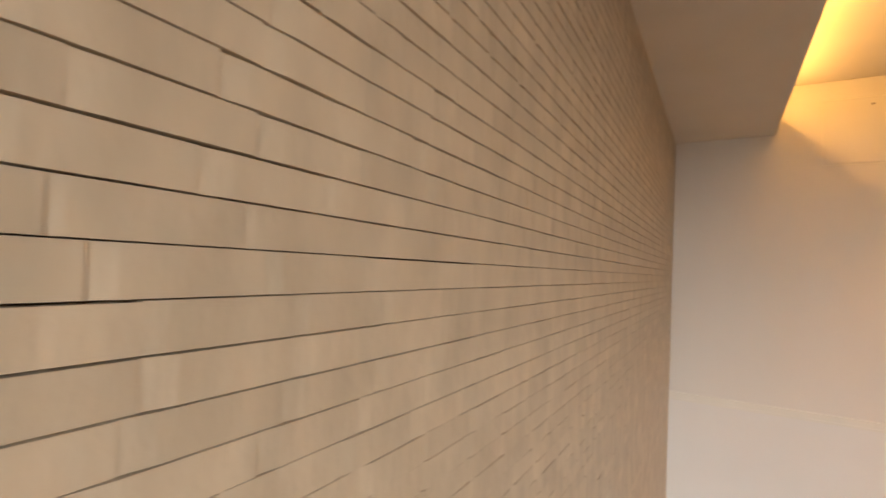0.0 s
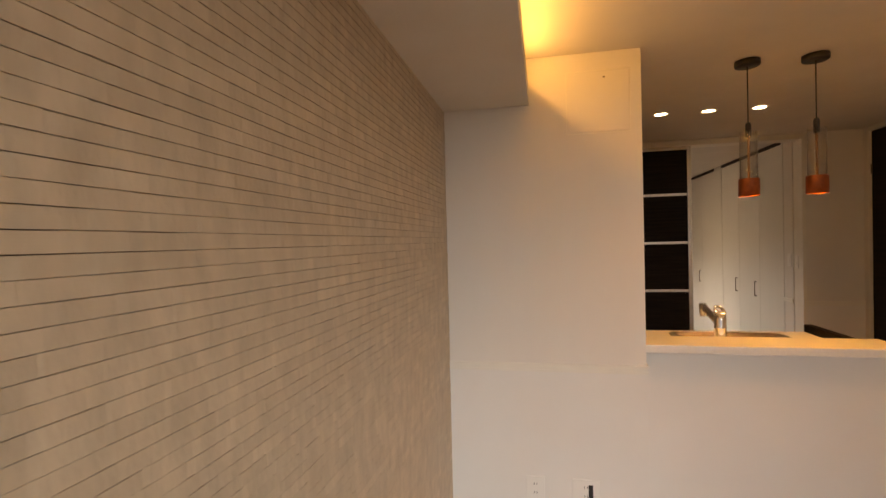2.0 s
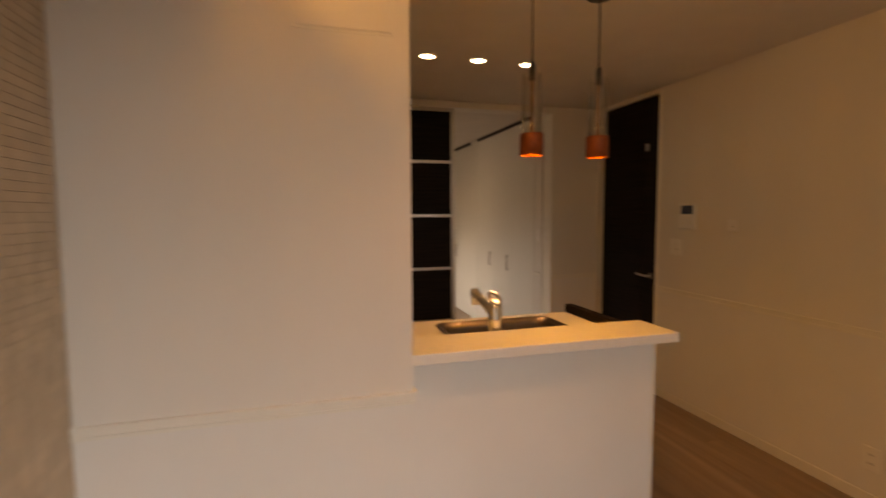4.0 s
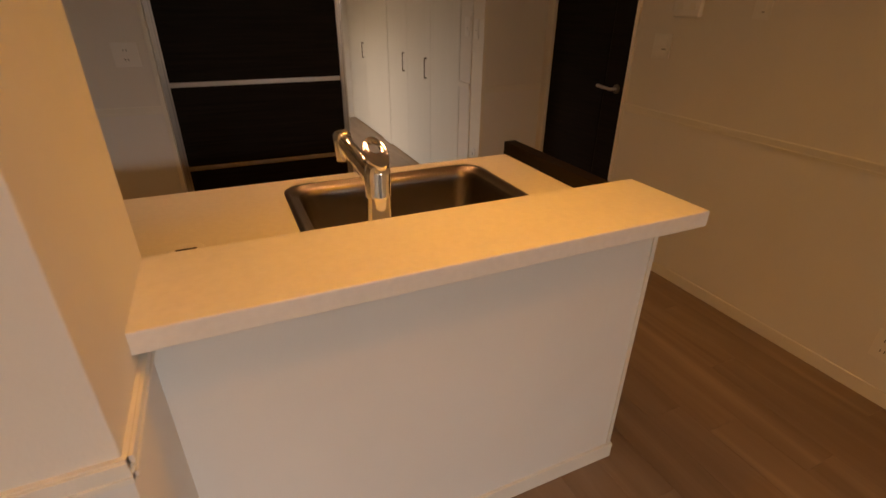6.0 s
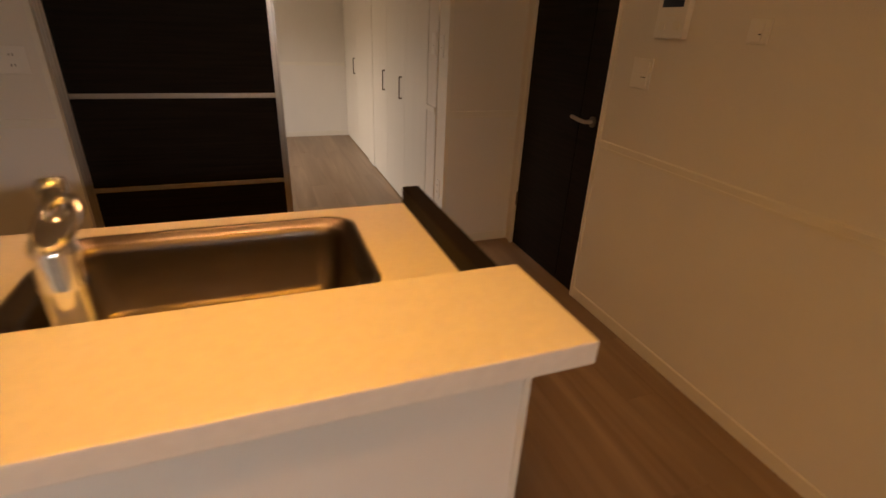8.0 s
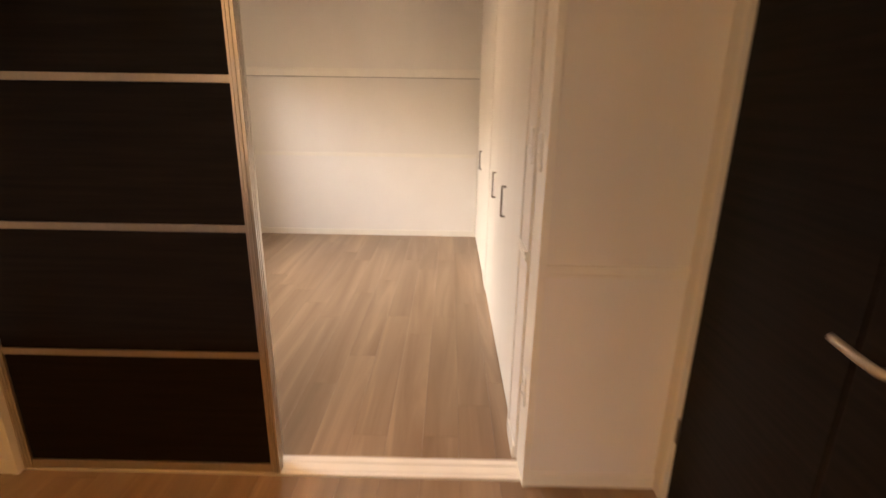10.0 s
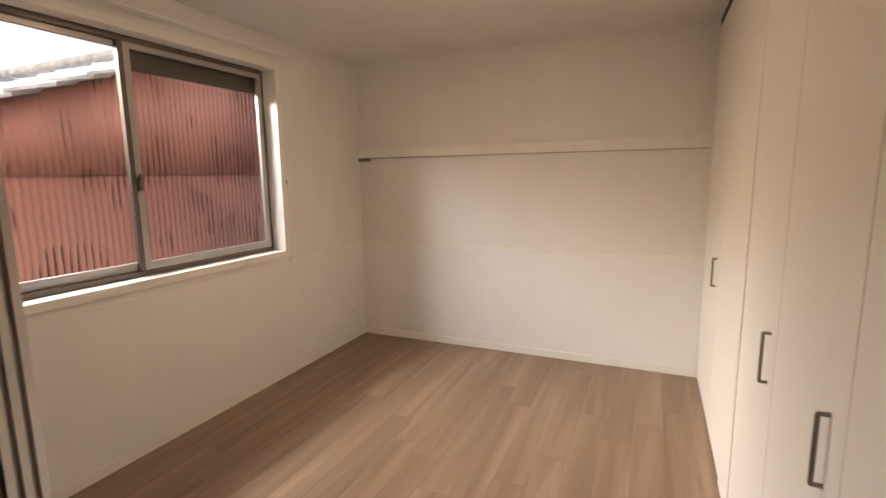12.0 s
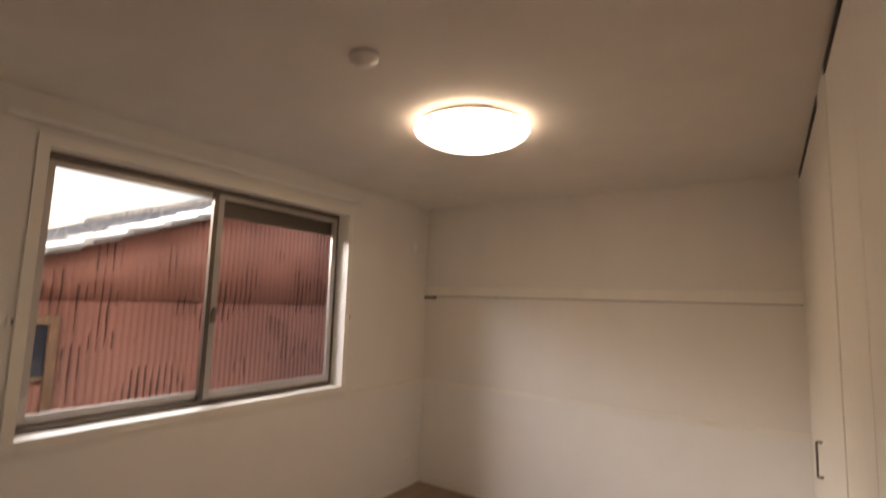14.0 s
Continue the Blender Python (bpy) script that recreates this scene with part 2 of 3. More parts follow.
structure(boxes("ceiling_drop", [(-0.012, 0.437, YL, -0.002, 2.165, 2.262)], CEIL, bevel=0.002), "dropped ceiling board with a hidden warm light strip")
structure(box("floor_slab", -0.16, XR + 0.14, YL - 0.14, YF + 0.14, -0.12, -0.006, SUB), "dark underfloor in the joints")

# dado moulding: a stepped strip along a wall run


def moulding(name, runs, z=0.852, h=0.042):
    bm = bmesh.new()
    for x0, x1, y0, y1, nx, ny in runs:
        for a, b, d in ((z - h, z, 0.007), (z - h * 0.36, z - 0.002, 0.012), (z - h + 0.003, z - h * 0.72, 0.010)):
            bm_box(bm, min(x0, x1, x0 + nx * d), max(x0, x1, x0 + nx * d if nx else x1), min(y0, y1, y0 + ny * d), max(y0, y1, y0 + ny * d if ny else y1), a, b)
    return structure(finish(name, bm, TRIM), "cream dado moulding along the wall")


moulding("trim_dado_pier", [(0.0, PX + 0.006, 0, 0, 0, -1), (PX, PX, 0, 0.27, 1, 0)], z=0.862)
moulding("trim_dado_east", [(XR, XR, YL, 1.622, -1, 0)], z=0.872)
moulding("trim_dado_north", [(0, 0.875, YK0, YK0, 0, -1), (2.822, XR, YK0, YK0, 0, -1)], z=0.872)
moulding("trim_dado_bedroom", [(XB0, XB1, YF, YF, 0, -1), (XB0, XB0, YK1, WY0 - 0.045, 1, 0), (XB0, XB0, WY1 + 0.045, YF, 1, 0), (XB1, XB1, YK1 + 0.0, 2.765, -1, 0)], z=0.872, h=0.036)
# smoother paper below the dado
structure(boxes("wall_lower_paper", [
    (0.0, PX + 0.0025, -0.0025, 0.0, 0.05, 0.82), (PX, PX + 0.0025, 0, 0.27, 0.05, 0.82), (XR - 0.0025, XR, YL, 1.622, 0.05, 0.832),
    (0, 0.875, YK0 - 0.0025, YK0, 0.05, 0.832), (2.822, XR, YK0 - 0.0025, YK0, 0.05, 0.832),
    (XB0, XB1, YF - 0.0025, YF, 0.05, 0.845), (XB0, XB0 + 0.0025, YK1, YF, 0.05, 0.845)], PAPER_LOW), "smooth pale paper under the dado")
structure(boxes("baseboard", [
    (0.0, PX, -0.009, 0, 0, 0.06), (XR - 0.009, XR, YL, 1.622, 0, 0.06), (PX, 2.152, 0.262, 0.272, 0, 0.06), (2.15, 2.158, 0.262, 0.43, 0, 0.06),
    (0, 0.88, YK0 - 0.009, YK0, 0, 0.06), (2.822, XR, YK0 - 0.009, YK0, 0, 0.06),
    (XB0, XB1, YF - 0.009, YF, 0, 0.06), (XB0, XB0 + 0.009, YK1, YF, 0, 0.06), (XB1 - 0.009, XB1, YK1, 2.765, 0, 0.06)], TRIM, bevel=0.0015), "low cream baseboard")
# sliding door lining and threshold
structure(boxes("trim_sliding_opening", [
    (0.875, 0.897, YK0 - 0.012, YK1 + 0.012, 0, DH), (2.796, 2.822, YK0 - 0.012, YK1 + 0.012, 0, DH), (0.875, 2.822, YK0 - 0.012, YK1 + 0.012, DH - 0.022, DH + 0.02)], TRIM, bevel=0.002), "cream lining of the sliding door opening")
structure(boxes("threshold", [(0.897, 2.796, 2.478, 2.500, -0.006, 0.005), (0.897, 2.796, 2.503, 2.545, -0.006, 0.004), (0.897, 2.796, 2.548, 2.580, -0.006, 0.005)], TRIM), "pale metal floor track of the sliding doors")
structure(boxes("trim_door", [(XR - 0.012, XR + 0.14, 1.618, 1.642, 0, DH + 0.02), (XR - 0.012, XR + 0.14, 2.368, 2.392, 0, DH + 0.02), (XR - 0.012, XR + 0.14, 1.642, 2.368, DH - 0.004, DH + 0.02)], TRIM, bevel=0.002), "cream casing of the dark door")
structure(box("wall_hall", XR + 0.3, XR + 0.4, 1.4, 2.6, 0, H, PAPER), "wall behind the closed door")

# access panel
p = structure(boxes("trim_access_panel", [(0.628, 0.912, -0.004, 0.0, 2.012, 2.302)], PAPER, bevel=0.0006), "papered access hatch near the ceiling")
boxes("hatch_frame", [(0.618, 0.622, -0.003, 0, 2.002, 2.312), (0.918, 0.922, -0.003, 0, 2.002, 2.312), (0.622, 0.918, -0.003, 0, 2.002, 2.006), (0.622, 0.918, -0.003, 0, 2.308, 2.312)], TRIM, p)
lathe("latch", [(0.0, 0.0), (0.005, 0.0), (0.005, 0.003), (0, 0.003)], NICKEL, p, 12).matrix_basis = pose(0.80, -0.0015, 2.275, 90, 0, 0)

# ---- sliding doors ----


def sliding_leaf(y, x0, x1, label):
    t = thing("sliding_door", label, "sliding door", (x0, y, 0.012), "sliding door leaves")
    w, top, sw, d = x1 - x0, DH - 0.035, 0.034, 0.036
    cuts = (0.035, 0.495, 0.955, 1.415, 1.875, top - 0.03)
    st = []
    for a in (0, w - sw):
        st += [(a + 0.002, a + sw - 0.008, 0.004, d - 0.004, 0, top), (a + 0.001, a + 0.009, 0, d, 0, top), (a + 0.013, a + 0.021, 0, d, 0, top)]
        st += [(a + 0.025, a + sw, v, v + 0.008, 0, top) for v in (0.0, 0.014, 0.028)]
    boxes("stile", st, ALU, t)
    boxes("groove", [(a + 0.022, a + sw - 0.006, 0.002, d - 0.002, 0.001, top - 0.001) for a in (0, w - sw)], STAIN, t)
    boxes("rail", [(sw, w - sw, 0.003, d - 0.003, c - 0.012, c + 0.012) for c in cuts[1:-1]] + [(sw, w - sw, 0.003, d - 0.003, 0, 0.035), (sw, w - sw, 0.003, d - 0.003, top - 0.03, top)], ALU, t, 0.002)
    for a, b in zip(cuts, cuts[1:]):
        lo = a if a == cuts[0] else a + 0.012
        hi = b if b == cuts[-1] else b - 0.012
        box("panel", sw, w - sw, 0.010, d - 0.010, lo, hi, DARK, t)
    return t


sliding_leaf(2.474, 0.90, 1.882, "dark wood sliding door with pale metal rails, pushed aside")
sliding_leaf(2.522, 0.93, 1.866, "dark wood sliding door with pale metal rails, stacked behind")

# ---- dark door ----
d = thing("hinged_door", "closed dark brown wood-grain door with a lever handle", "door", (XR + 0.008, 1.645, 0.006))
boxes("leaf", [(0.0, 0.036, 0, 0.172, 0, DH - 0.014), (0.0, 0.036, 0.18, 0.72, 0, DH - 0.014)], DARK, d, 0.002)
box("groove", 0.006, 0.034, 0.172, 0.18, 0, DH - 0.014, GAP, d)
lathe("rose", [(0, 0), (0.026, 0), (0.026, 0.008), (0.022, 0.01), (0, 0.01)], NICKEL, d, 24).matrix_basis = pose(0, 0.066, 0.93, 0, -90, 0)
tube("lever", [(-0.008, 0.066, 0.93), (-0.045, 0.066, 0.93), (-0.052, 0.075, 0.931), (-0.052, 0.12, 0.934), (-0.046, 0.185, 0.938)], 0.0095, STAIN, d)
boxes("hinge", [(-0.008, 0.006, 0.712, 0.728, 0.27, 0.36), (-0.008, 0.006, 0.712, 0.728, 1.98, 2.07)], NICKEL, d, 0.002)
boxes("latch", [(-0.012, 0.0, 0.12, 0.155, 1.93, 1.99)], STAIN, d, 0.003)

# ---- wall plates ----


def wall_plate(name, label, m, w, h, kind="switch", cat="switch"):
    """A plate whose face looks along its local -y."""
    t = thing(name, label, cat)
    t.matrix_basis = m
    box("plate", -w / 2, w / 2, -0.008, 0, -h / 2, h / 2, PLASTIC, t, 0.003)
    if kind == "wide_switch":
        boxes("rocker", [(-0.042, 0.042, -0.012, -0.006, -0.044, -0.0015), (-0.042, 0.042, -0.012, -0.006, 0.0015, 0.044)], PLASTIC, t, 0.0015)
        boxes("mark", [(0.008, 0.036, -0.0126, -0.0118, -0.014, -0.011)], GAP, t)
    elif kind == "switch":
        boxes("rocker", [(-0.016, 0.016, -0.011, -0.006, -0.03, -0.001), (-0.016, 0.016, -0.011, -0.006, 0.001, 0.03)], PLASTIC, t, 0.0015)
        box("mark", 0.004, 0.014, -0.0116, -0.0108, -0.010, -0.007, GAP, t)
    else:
        for zz in (-0.022, 0.022):
            boxes("socket", [(-0.008, -0.0055, -0.009, -0.0075, zz - 0.006, zz + 0.006), (0.0055, 0.008, -0.009, -0.0075, zz - 0.006, zz + 0.006)], GAP, t)
    return t


E_FACE, W_FACE, N_FACE = -90, 90, 0
wall_plate("light_switch", "white plastic wall switch beside the dark door", pose(XR, 1.432, 1.187, 0, 0, E_FACE), 0.112, 0.12, "wide_switch")
wall_plate("thermostat", "small white wall control plate", pose(XR, 0.944, 1.36, 0, 0, E_FACE), 0.075, 0.075)
wall_plate("wall_outlet", "white wall outlet low on the wall", pose(XR, 0.09, 0.235, 0, 0, E_FACE), 0.075, 0.12, "outlet", "outlet")
wall_plate("wall_outlet", "white wall outlet above the dado in the kitchen", pose(0.775, YK0, 1.125, 0, 0, N_FACE), 0.115, 0.115, "outlet", "outlet")
wall_plate("light_switch", "white switch on the stub wall beside the closet", pose(XB1, 2.655, 1.235, 0, 0, E_FACE), 0.07, 0.12)
wall_plate("light_switch", "white switch on the opening's side", pose(2.796, 2.545, 1.225, 0, 0, E_FACE), 0.06, 0.12)
wall_plate("wall_outlet", "white outlet low beside the opening", pose(2.796, 2.53, 0.37, 0, 0, E_FACE), 0.06, 0.12, "outlet", "outlet")
wall_plate("wall_outlet", "white wall outlet near the bedroom corner", pose(XB0, 5.785, 0.24, 0, 0, W_FACE), 0.075, 0.12, "outlet", "outlet")
wall_plate("wall_outlet", "white double outlet plate low on the pier", pose(0.43, 0.0, 0.225, 0, 0, N_FACE), 0.09, 0.12, "outlet", "outlet")
o = wall_plate("wall_outlet", "white outlet plate with a black aerial socket", pose(0.677, 0.0, 0.225, 0, 0, N_FACE), 0.13, 0.12, "outlet", "outlet")
box("black_socket", 0.012, 0.034, -0.0105, -0.007, -0.03, 0.035, BLACK, o, 0.001)
v = thing("vent_cap", "small round white vent cap high on the wall", "vent", (XB0, 5.785, 2.025))
lathe("cap", [(0, 0.012), (0.03, 0.012), (0.036, 0.004), (0.036, 0), (0, 0)], PLASTIC, v, 24).matrix_basis = pose(0, 0, 0, 0, 90, 0)
for yy in (3.092, 5.008):
    hk = thing("curtain_hook", "small metal curtain holdback on the wall", "hook", (XB0, yy, 1.42), "curtain hooks")
    box("plate", 0, 0.006, -0.012, 0.012, -0.02, 0.02, PLASTIC, hk, 0.002)
    tube("hook", [(0.005, 0, 0.008), (0.025, 0, 0.006), (0.028, 0, -0.008), (0.02, 0, -0.014)], 0.003, NICKEL, hk)

# intercom
ic = thing("intercom", "white video intercom with a dark screen on the wall", "intercom", (XR, 1.31, 1.325))
box("body", -0.028, 0, -0.075, 0.075, 0, 0.185, PLASTIC, ic, 0.006)
box("screen", -0.0305, -0.026, -0.052, 0.052, 0.108, 0.17, SCREEN, ic, 0.001)
boxes("button", [(-0.031, -0.026, -0.05, -0.02, 0.03, 0.06), (-0.031, -0.026, 0.02, 0.05, 0.03, 0.06), (-0.031, -0.026, -0.03, 0.03, 0.078, 0.082)], TRIM, ic, 0.001)

# ---- kitchen ----
ct = thing("kitchen_counter", "white raised kitchen counter with a pale worktop ledge", "counter", (0, 0, 0))
box("panel", PX, 2.15, 0.272, 0.43, 0, 0.884, PAPER_LOW, ct, 0.002)
box("corner_strip", 2.138, 2.152, 0.268, 0.432, 0.06, 0.884, TRIM, ct, 0.0015)
box("ledge", PX - 0.004, 2.198, 0.178, 0.442, 0.884, 0.926, TOP, ct, 0.004)

SX0, SX1, SY0, SY1, SZ = 1.30, 1.955, 0.545, 0.955, 0.85
kb = thing("kitchen_unit", "pale worktop kitchen unit with dark end panel and drawers", "kitchen unit", (0, 0, 0))
boxes("body", [(0.002, 2.13, 0.444, 1.0, 0.09, 0.60), (0.002, 2.13, 0.50, 0.94, 0, 0.09), (0.002, SX0 - 0.03, 0.444, 1.0, 0.6, 0.812), (SX1 + 0.03, 2.13, 0.444, 1.0, 0.6, 0.812)], CAB, kb)
for i in range(3):
    boxes("drawer_front", [(0.01 + i * 0.708, 0.71 + i * 0.708, 1.0, 1.02, 0.10, 0.44), (0.01 + i * 0.708, 0.71 + i * 0.708, 1.0, 1.02, 0.45, 0.80)], DARK, kb, 0.002)
box("end_panel", 2.137, 2.187, 0.444, 1.045, 0, 0.897, DARK, kb, 0.004)


def worktop(parent):
    """The worktop with a rounded hole for the sink."""
    r, n = 0.07, 8
    hole = []
    for cx, cy, a0 in ((SX1 - r, SY1 - r, 0), (SX0 + r, SY1 - r, 90), (SX0 + r, SY0 + r, 180), (SX1 - r, SY0 + r, 270)):
        for k in range(n + 1):
            a = radians(a0 + 90 * k / n)
            hole.append((cx + r * math.cos(a), cy + r * math.sin(a)))
    x0, x1, y0, y1 = 0.002, 2.136, 0.444, 1.03
    corner = [(x1, y1), (x0, y1), (x0, y0), (x1, y0)]
    bm = bmesh.new()
    for z in (SZ - 0.038, SZ):
        hv = [bm.verts.new((*p, z)) for p in hole]
        cv = [bm.verts.new((*p, z)) for p in corner]
        m = len(hv)
        for q in range(4):
            seg = range(q * (n + 1), q * (n + 1) + n)
            for k in seg:
                bm.faces.new((cv[q], hv[k], hv[k + 1]))
            last = q * (n + 1) + n
            bm.faces.new((cv[q], hv[last], hv[(last + 1) % m], cv[(q + 1) % 4]))
        if z == SZ - 0.038:
            lo, loc = hv, cv
        else:
            for k in range(m):
                bm.faces.new((lo[k], lo[(k + 1) % m], hv[(k + 1) % m], hv[k]))
            for k in range(4):
                bm.faces.new((loc[k], loc[(k + 1) % 4], cv[(k + 1) % 4], cv[k]))
    finish("worktop", bm, TOP, parent)
    # sink: rim, stepped ledge and bowl as rings of the same outline
    bm = bmesh.new()
    rings = []
    cx, cy = (SX0 + SX1) / 2, (SY0 + SY1) / 2
    for ins, z in ((-0.012, 0.0005), (-0.012, 0.003), (-0.003, 0.0045), (0.004, 0.002), (0.008, -0.004), (0.022, -0.008), (0.028, -0.012), (0.032, -0.03), (0.045, -0.17), (0.07, -0.19), (0.18, -0.195)):
        fx, fy = ((SX1 - SX0) / 2 - ins) / ((SX1 - SX0) / 2), ((SY1 - SY0) / 2 - ins) / ((SY1 - SY0) / 2)
        rings.append([bm.verts.new((cx + (x - cx) * fx, cy + (y - cy) * fy, SZ + z)) for x, y in hole])
    m = len(hole)
    for a, b in zip(rings, rings[1:]):
        for k in range(m):
            bm.faces.new((a[k], a[(k + 1) % m], b[(k + 1) % m], b[k]))
    bm.faces.new(rings[-1])
    finish("sink", bm, STEEL, parent, smooth=True)
    lathe("drain", [(0, 0.004), (0.03, 0.004), (0.045, 0.006), (0.05, 0.002), (0.05, 0)], CHROME, parent, 24, (cx, cy + 0.05, SZ - 0.196))


worktop(kb)

fa = thing("kitchen_faucet", "chrome single-lever kitchen faucet with pull-out spout", "faucet", (1.462, 0.492, SZ))
fa.scale = (1.1, 1.1, 1.1)
fa.rotation_euler = (0, 0, radians(1))
lathe("body", [(0, 0), (0.034, 0), (0.034, 0.006), (0.028, 0.012), (0.0275, 0.10), (0.0285, 0.103), (0.0285, 0.107), (0.0275, 0.11), (0.028, 0.155), (0.023, 0.172), (0, 0.176)], CHROME, fa, 32)
bm = bmesh.new()
bmesh.ops.create_cone(bm, cap_ends=True, segments=20, radius1=0.021, radius2=0.017, depth=0.15)
finish("spout", bm, CHROME, fa, 0.003, True).matrix_basis = pose(-0.016, 0.075, 0.160, -66, 0, 12)
lathe("spray_head", [(0, -0.048), (0.017, -0.048), (0.019, -0.044), (0.021, 0.0), (0.021, 0.012), (0.016, 0.022), (0, 0.025)], CHROME, fa, 24).matrix_basis = pose(-0.032, 0.148, 0.190, -8, 0, 0)
bm = bmesh.new()
for k in range(16):
    a = 2 * math.pi * k / 16
    ro = Vector((0.026 * math.cos(a), 0.054 * math.sin(a) + 0.032, 0))
    ri = Vector((0.013 * math.cos(a), 0.024 * math.sin(a) + 0.050, 0))
    bm.verts.new(ro), bm.verts.new(ro + Vector((0, 0, 0.012))), bm.verts.new(ri + Vector((0, 0, 0.012))), bm.verts.new(ri)
bm.verts.ensure_lookup_table()
for k in range(16):
    for q in range(4):
        a, b = k * 4 + q, k * 4 + (q + 1) % 4
        c, e = ((k + 1) % 16) * 4 + (q + 1) % 4, ((k + 1) % 16) * 4 + q
        bm.faces.new([bm.verts[i] for i in (a, b, c, e)])
finish("lever", bm, CHROME, fa, 0.002, True).matrix_basis = pose(0.004, -0.006, 0.170, 22, 0, -4)

cp = thing("worktop_cap", "small round white cap with a slot on the worktop", "cap", (1.03, 0.60, SZ))
lathe("disc", [(0, 0.006), (0.036, 0.006), (0.042, 0.003), (0.042, 0), (0, 0)], PLASTIC, cp, 28)
box("slot", -0.022, 0.022, -0.003, 0.003, 0.0055, 0.0072, GAP, cp)

# pendants


def pendant(x, y):
    t = thing("pendant_lamp", "pendant lamp with clear glass cylinder and copper shade, lit", "pendant lamp", (x, y, 0), "pendant lamps over the counter")
    z0 = 1.69
    lathe("canopy", [(0, H - 0.032), (0.055, H - 0.032), (0.060, H - 0.027), (0.060, H - 0.002), (0, H - 0.002)], BLACK, t, 32)
    tube("cord", [(0, 0, H - 0.03), (0, 0, z0 + 0.37)], 0.0032, BLACK, t, 3)
    lathe("cap", [(0, z0 + 0.385), (0.011, z0 + 0.385), (0.014, z0 + 0.37), (0.014, z0 + 0.31), (0, z0 + 0.31)], BLACK, t, 20)
    tube("stem", [(0, 0, z0 + 0.32), (0, 0, z0 + 0.09)], 0.0065, BRASS, t, 3)
    g = lathe("glass", [(0.041, z0 + 0.085), (0.041, z0 + 0.335), (0.0395, z0 + 0.335), (0.0395, z0 + 0.085), (0.041, z0 + 0.085)], THIN, t, 36)
    g.visible_shadow = False
    lathe("shade", [(0.02, z0 + 0.092), (0.047, z0 + 0.092), (0.049, z0 + 0.088), (0.049, z0), (0.046, z0), (0.046, z0 + 0.084), (0.02, z0 + 0.088)], COPPER, t, 36)
    lathe("bulb", [(0, z0 + 0.02), (0.03, z0 + 0.022), (0.036, z0 + 0.04), (0.03, z0 + 0.07), (0, z0 + 0.075)], BULB, t, 24)
    area("pendant_light", look((x, y, z0 + 0.016), (x, y, 0)), 0.08, 0.08, 2.3, WARM, "DISK", 180)


pendant(1.562, 0.34)
pendant(1.878, 0.34)


def downlight(x, y, watts):
    t = thing("downlight", "round recessed ceiling downlight, lit warm white", "downlight", (x, y, H), "ceiling downlights")
    lathe("ring", [(0.042, -0.001), (0.056, -0.001), (0.056, -0.006), (0.046, -0.007), (0.042, -0.003)], PLASTIC, t, 32)
    lathe("lens", [(0, -0.003), (0.043, -0.003)], DOWN, t, 32)
    area("downlight_beam", look((x, y, H - 0.012), (x, y, 0)), 0.08, 0.08, watts, (1.0, 0.47, 0.18), "DISK", 100)


for xx in (1.37, 1.695, 2.03):
    downlight(xx, 1.37, 1.3)
downlight(1.37, -0.64, 3.4)

# ---- bedroom ----


def closet_leaf(y0, y1, handle_y, label):
    t = thing("closet_door", label, "closet door", (XB1 + 0.010, y0, 0.012), "closet folding doors")
    box("leaf", 0.0, 0.022, 0.002, y1 - y0 - 0.002, 0, 2.352, CAB, t, 0.002)
    if handle_y:
        hy = handle_y - y0
        tube("handle", [(0.001, hy, 0.80), (-0.019, hy, 0.80), (-0.021, hy, 0.802), (-0.021, hy, 0.953), (-0.019, hy, 0.955), (0.001, hy, 0.955)], 0.0055, NICKEL, t, 2)
    return t


closet_leaf(2.80, 3.335, None, "white laminate folding closet door leaf, closed")
closet_leaf(3.335, 3.885, 3.42, "white laminate folding closet door leaf with a bow handle")
closet_leaf(3.885, 4.43, 3.955, "white laminate folding closet door leaf with a bow handle")
closet_leaf(4.70, 5.245, None, "white laminate folding closet door leaf, closed")
closet_leaf(5.245, 5.955, 5.325, "white laminate folding closet door leaf with a bow handle")
structure(boxes("trim_closet", [(XB1 - 0.006, XB1 + 0.05, 2.765, 2.797, 0, H), (XB1 + 0.007, XB1 + 0.05, 4.434, 4.696, 0, H), (XB1 + 0.007, XB1 + 0.05, 5.958, YF, 0, H)], CAB, bevel=0.002), "white closet frame posts")
# Dark strips above and a dark sheet behind the doors paint the gaps' shade.
structure(boxes("closet_gap_shade", [(XB1 + 0.006, XB1 + 0.03, 2.797, 4.434, 2.37, H), (XB1 + 0.006, XB1 + 0.03, 4.696, 5.958, 2.37, H), (XB1 + 0.03, XB1 + 0.04, 2.797, 5.958, 0.0, H)], GAP), "shade of the closet track gap and door gaps, put in as dark sheets")

rl = thing("picture_rail", "white wall-mounted hanging rail board, the shadow line below put in as a darker strip", "rail", (0, YF, 1.61))
box("board", XB0 + 0.002, XB1 - 0.002, -0.022, 0, 0.0, 0.078, TRIM, rl, 0.003)
box("lip", XB0 + 0.002, XB1 - 0.002, -0.034, 0, 0.062, 0.078, TRIM, rl, 0.002)
# Darker rail strip that draws the shadow line beneath the board.
box("rail_shadow_strip", XB0 + 0.002, XB1 - 0.002, -0.018, -0.002, -0.008, 0.0, STAIN, rl)
box("bracket", XB0 + 0.002, XB0 + 0.12, -0.024, 0, -0.03, -0.006, NICKEL, rl, 0.002)

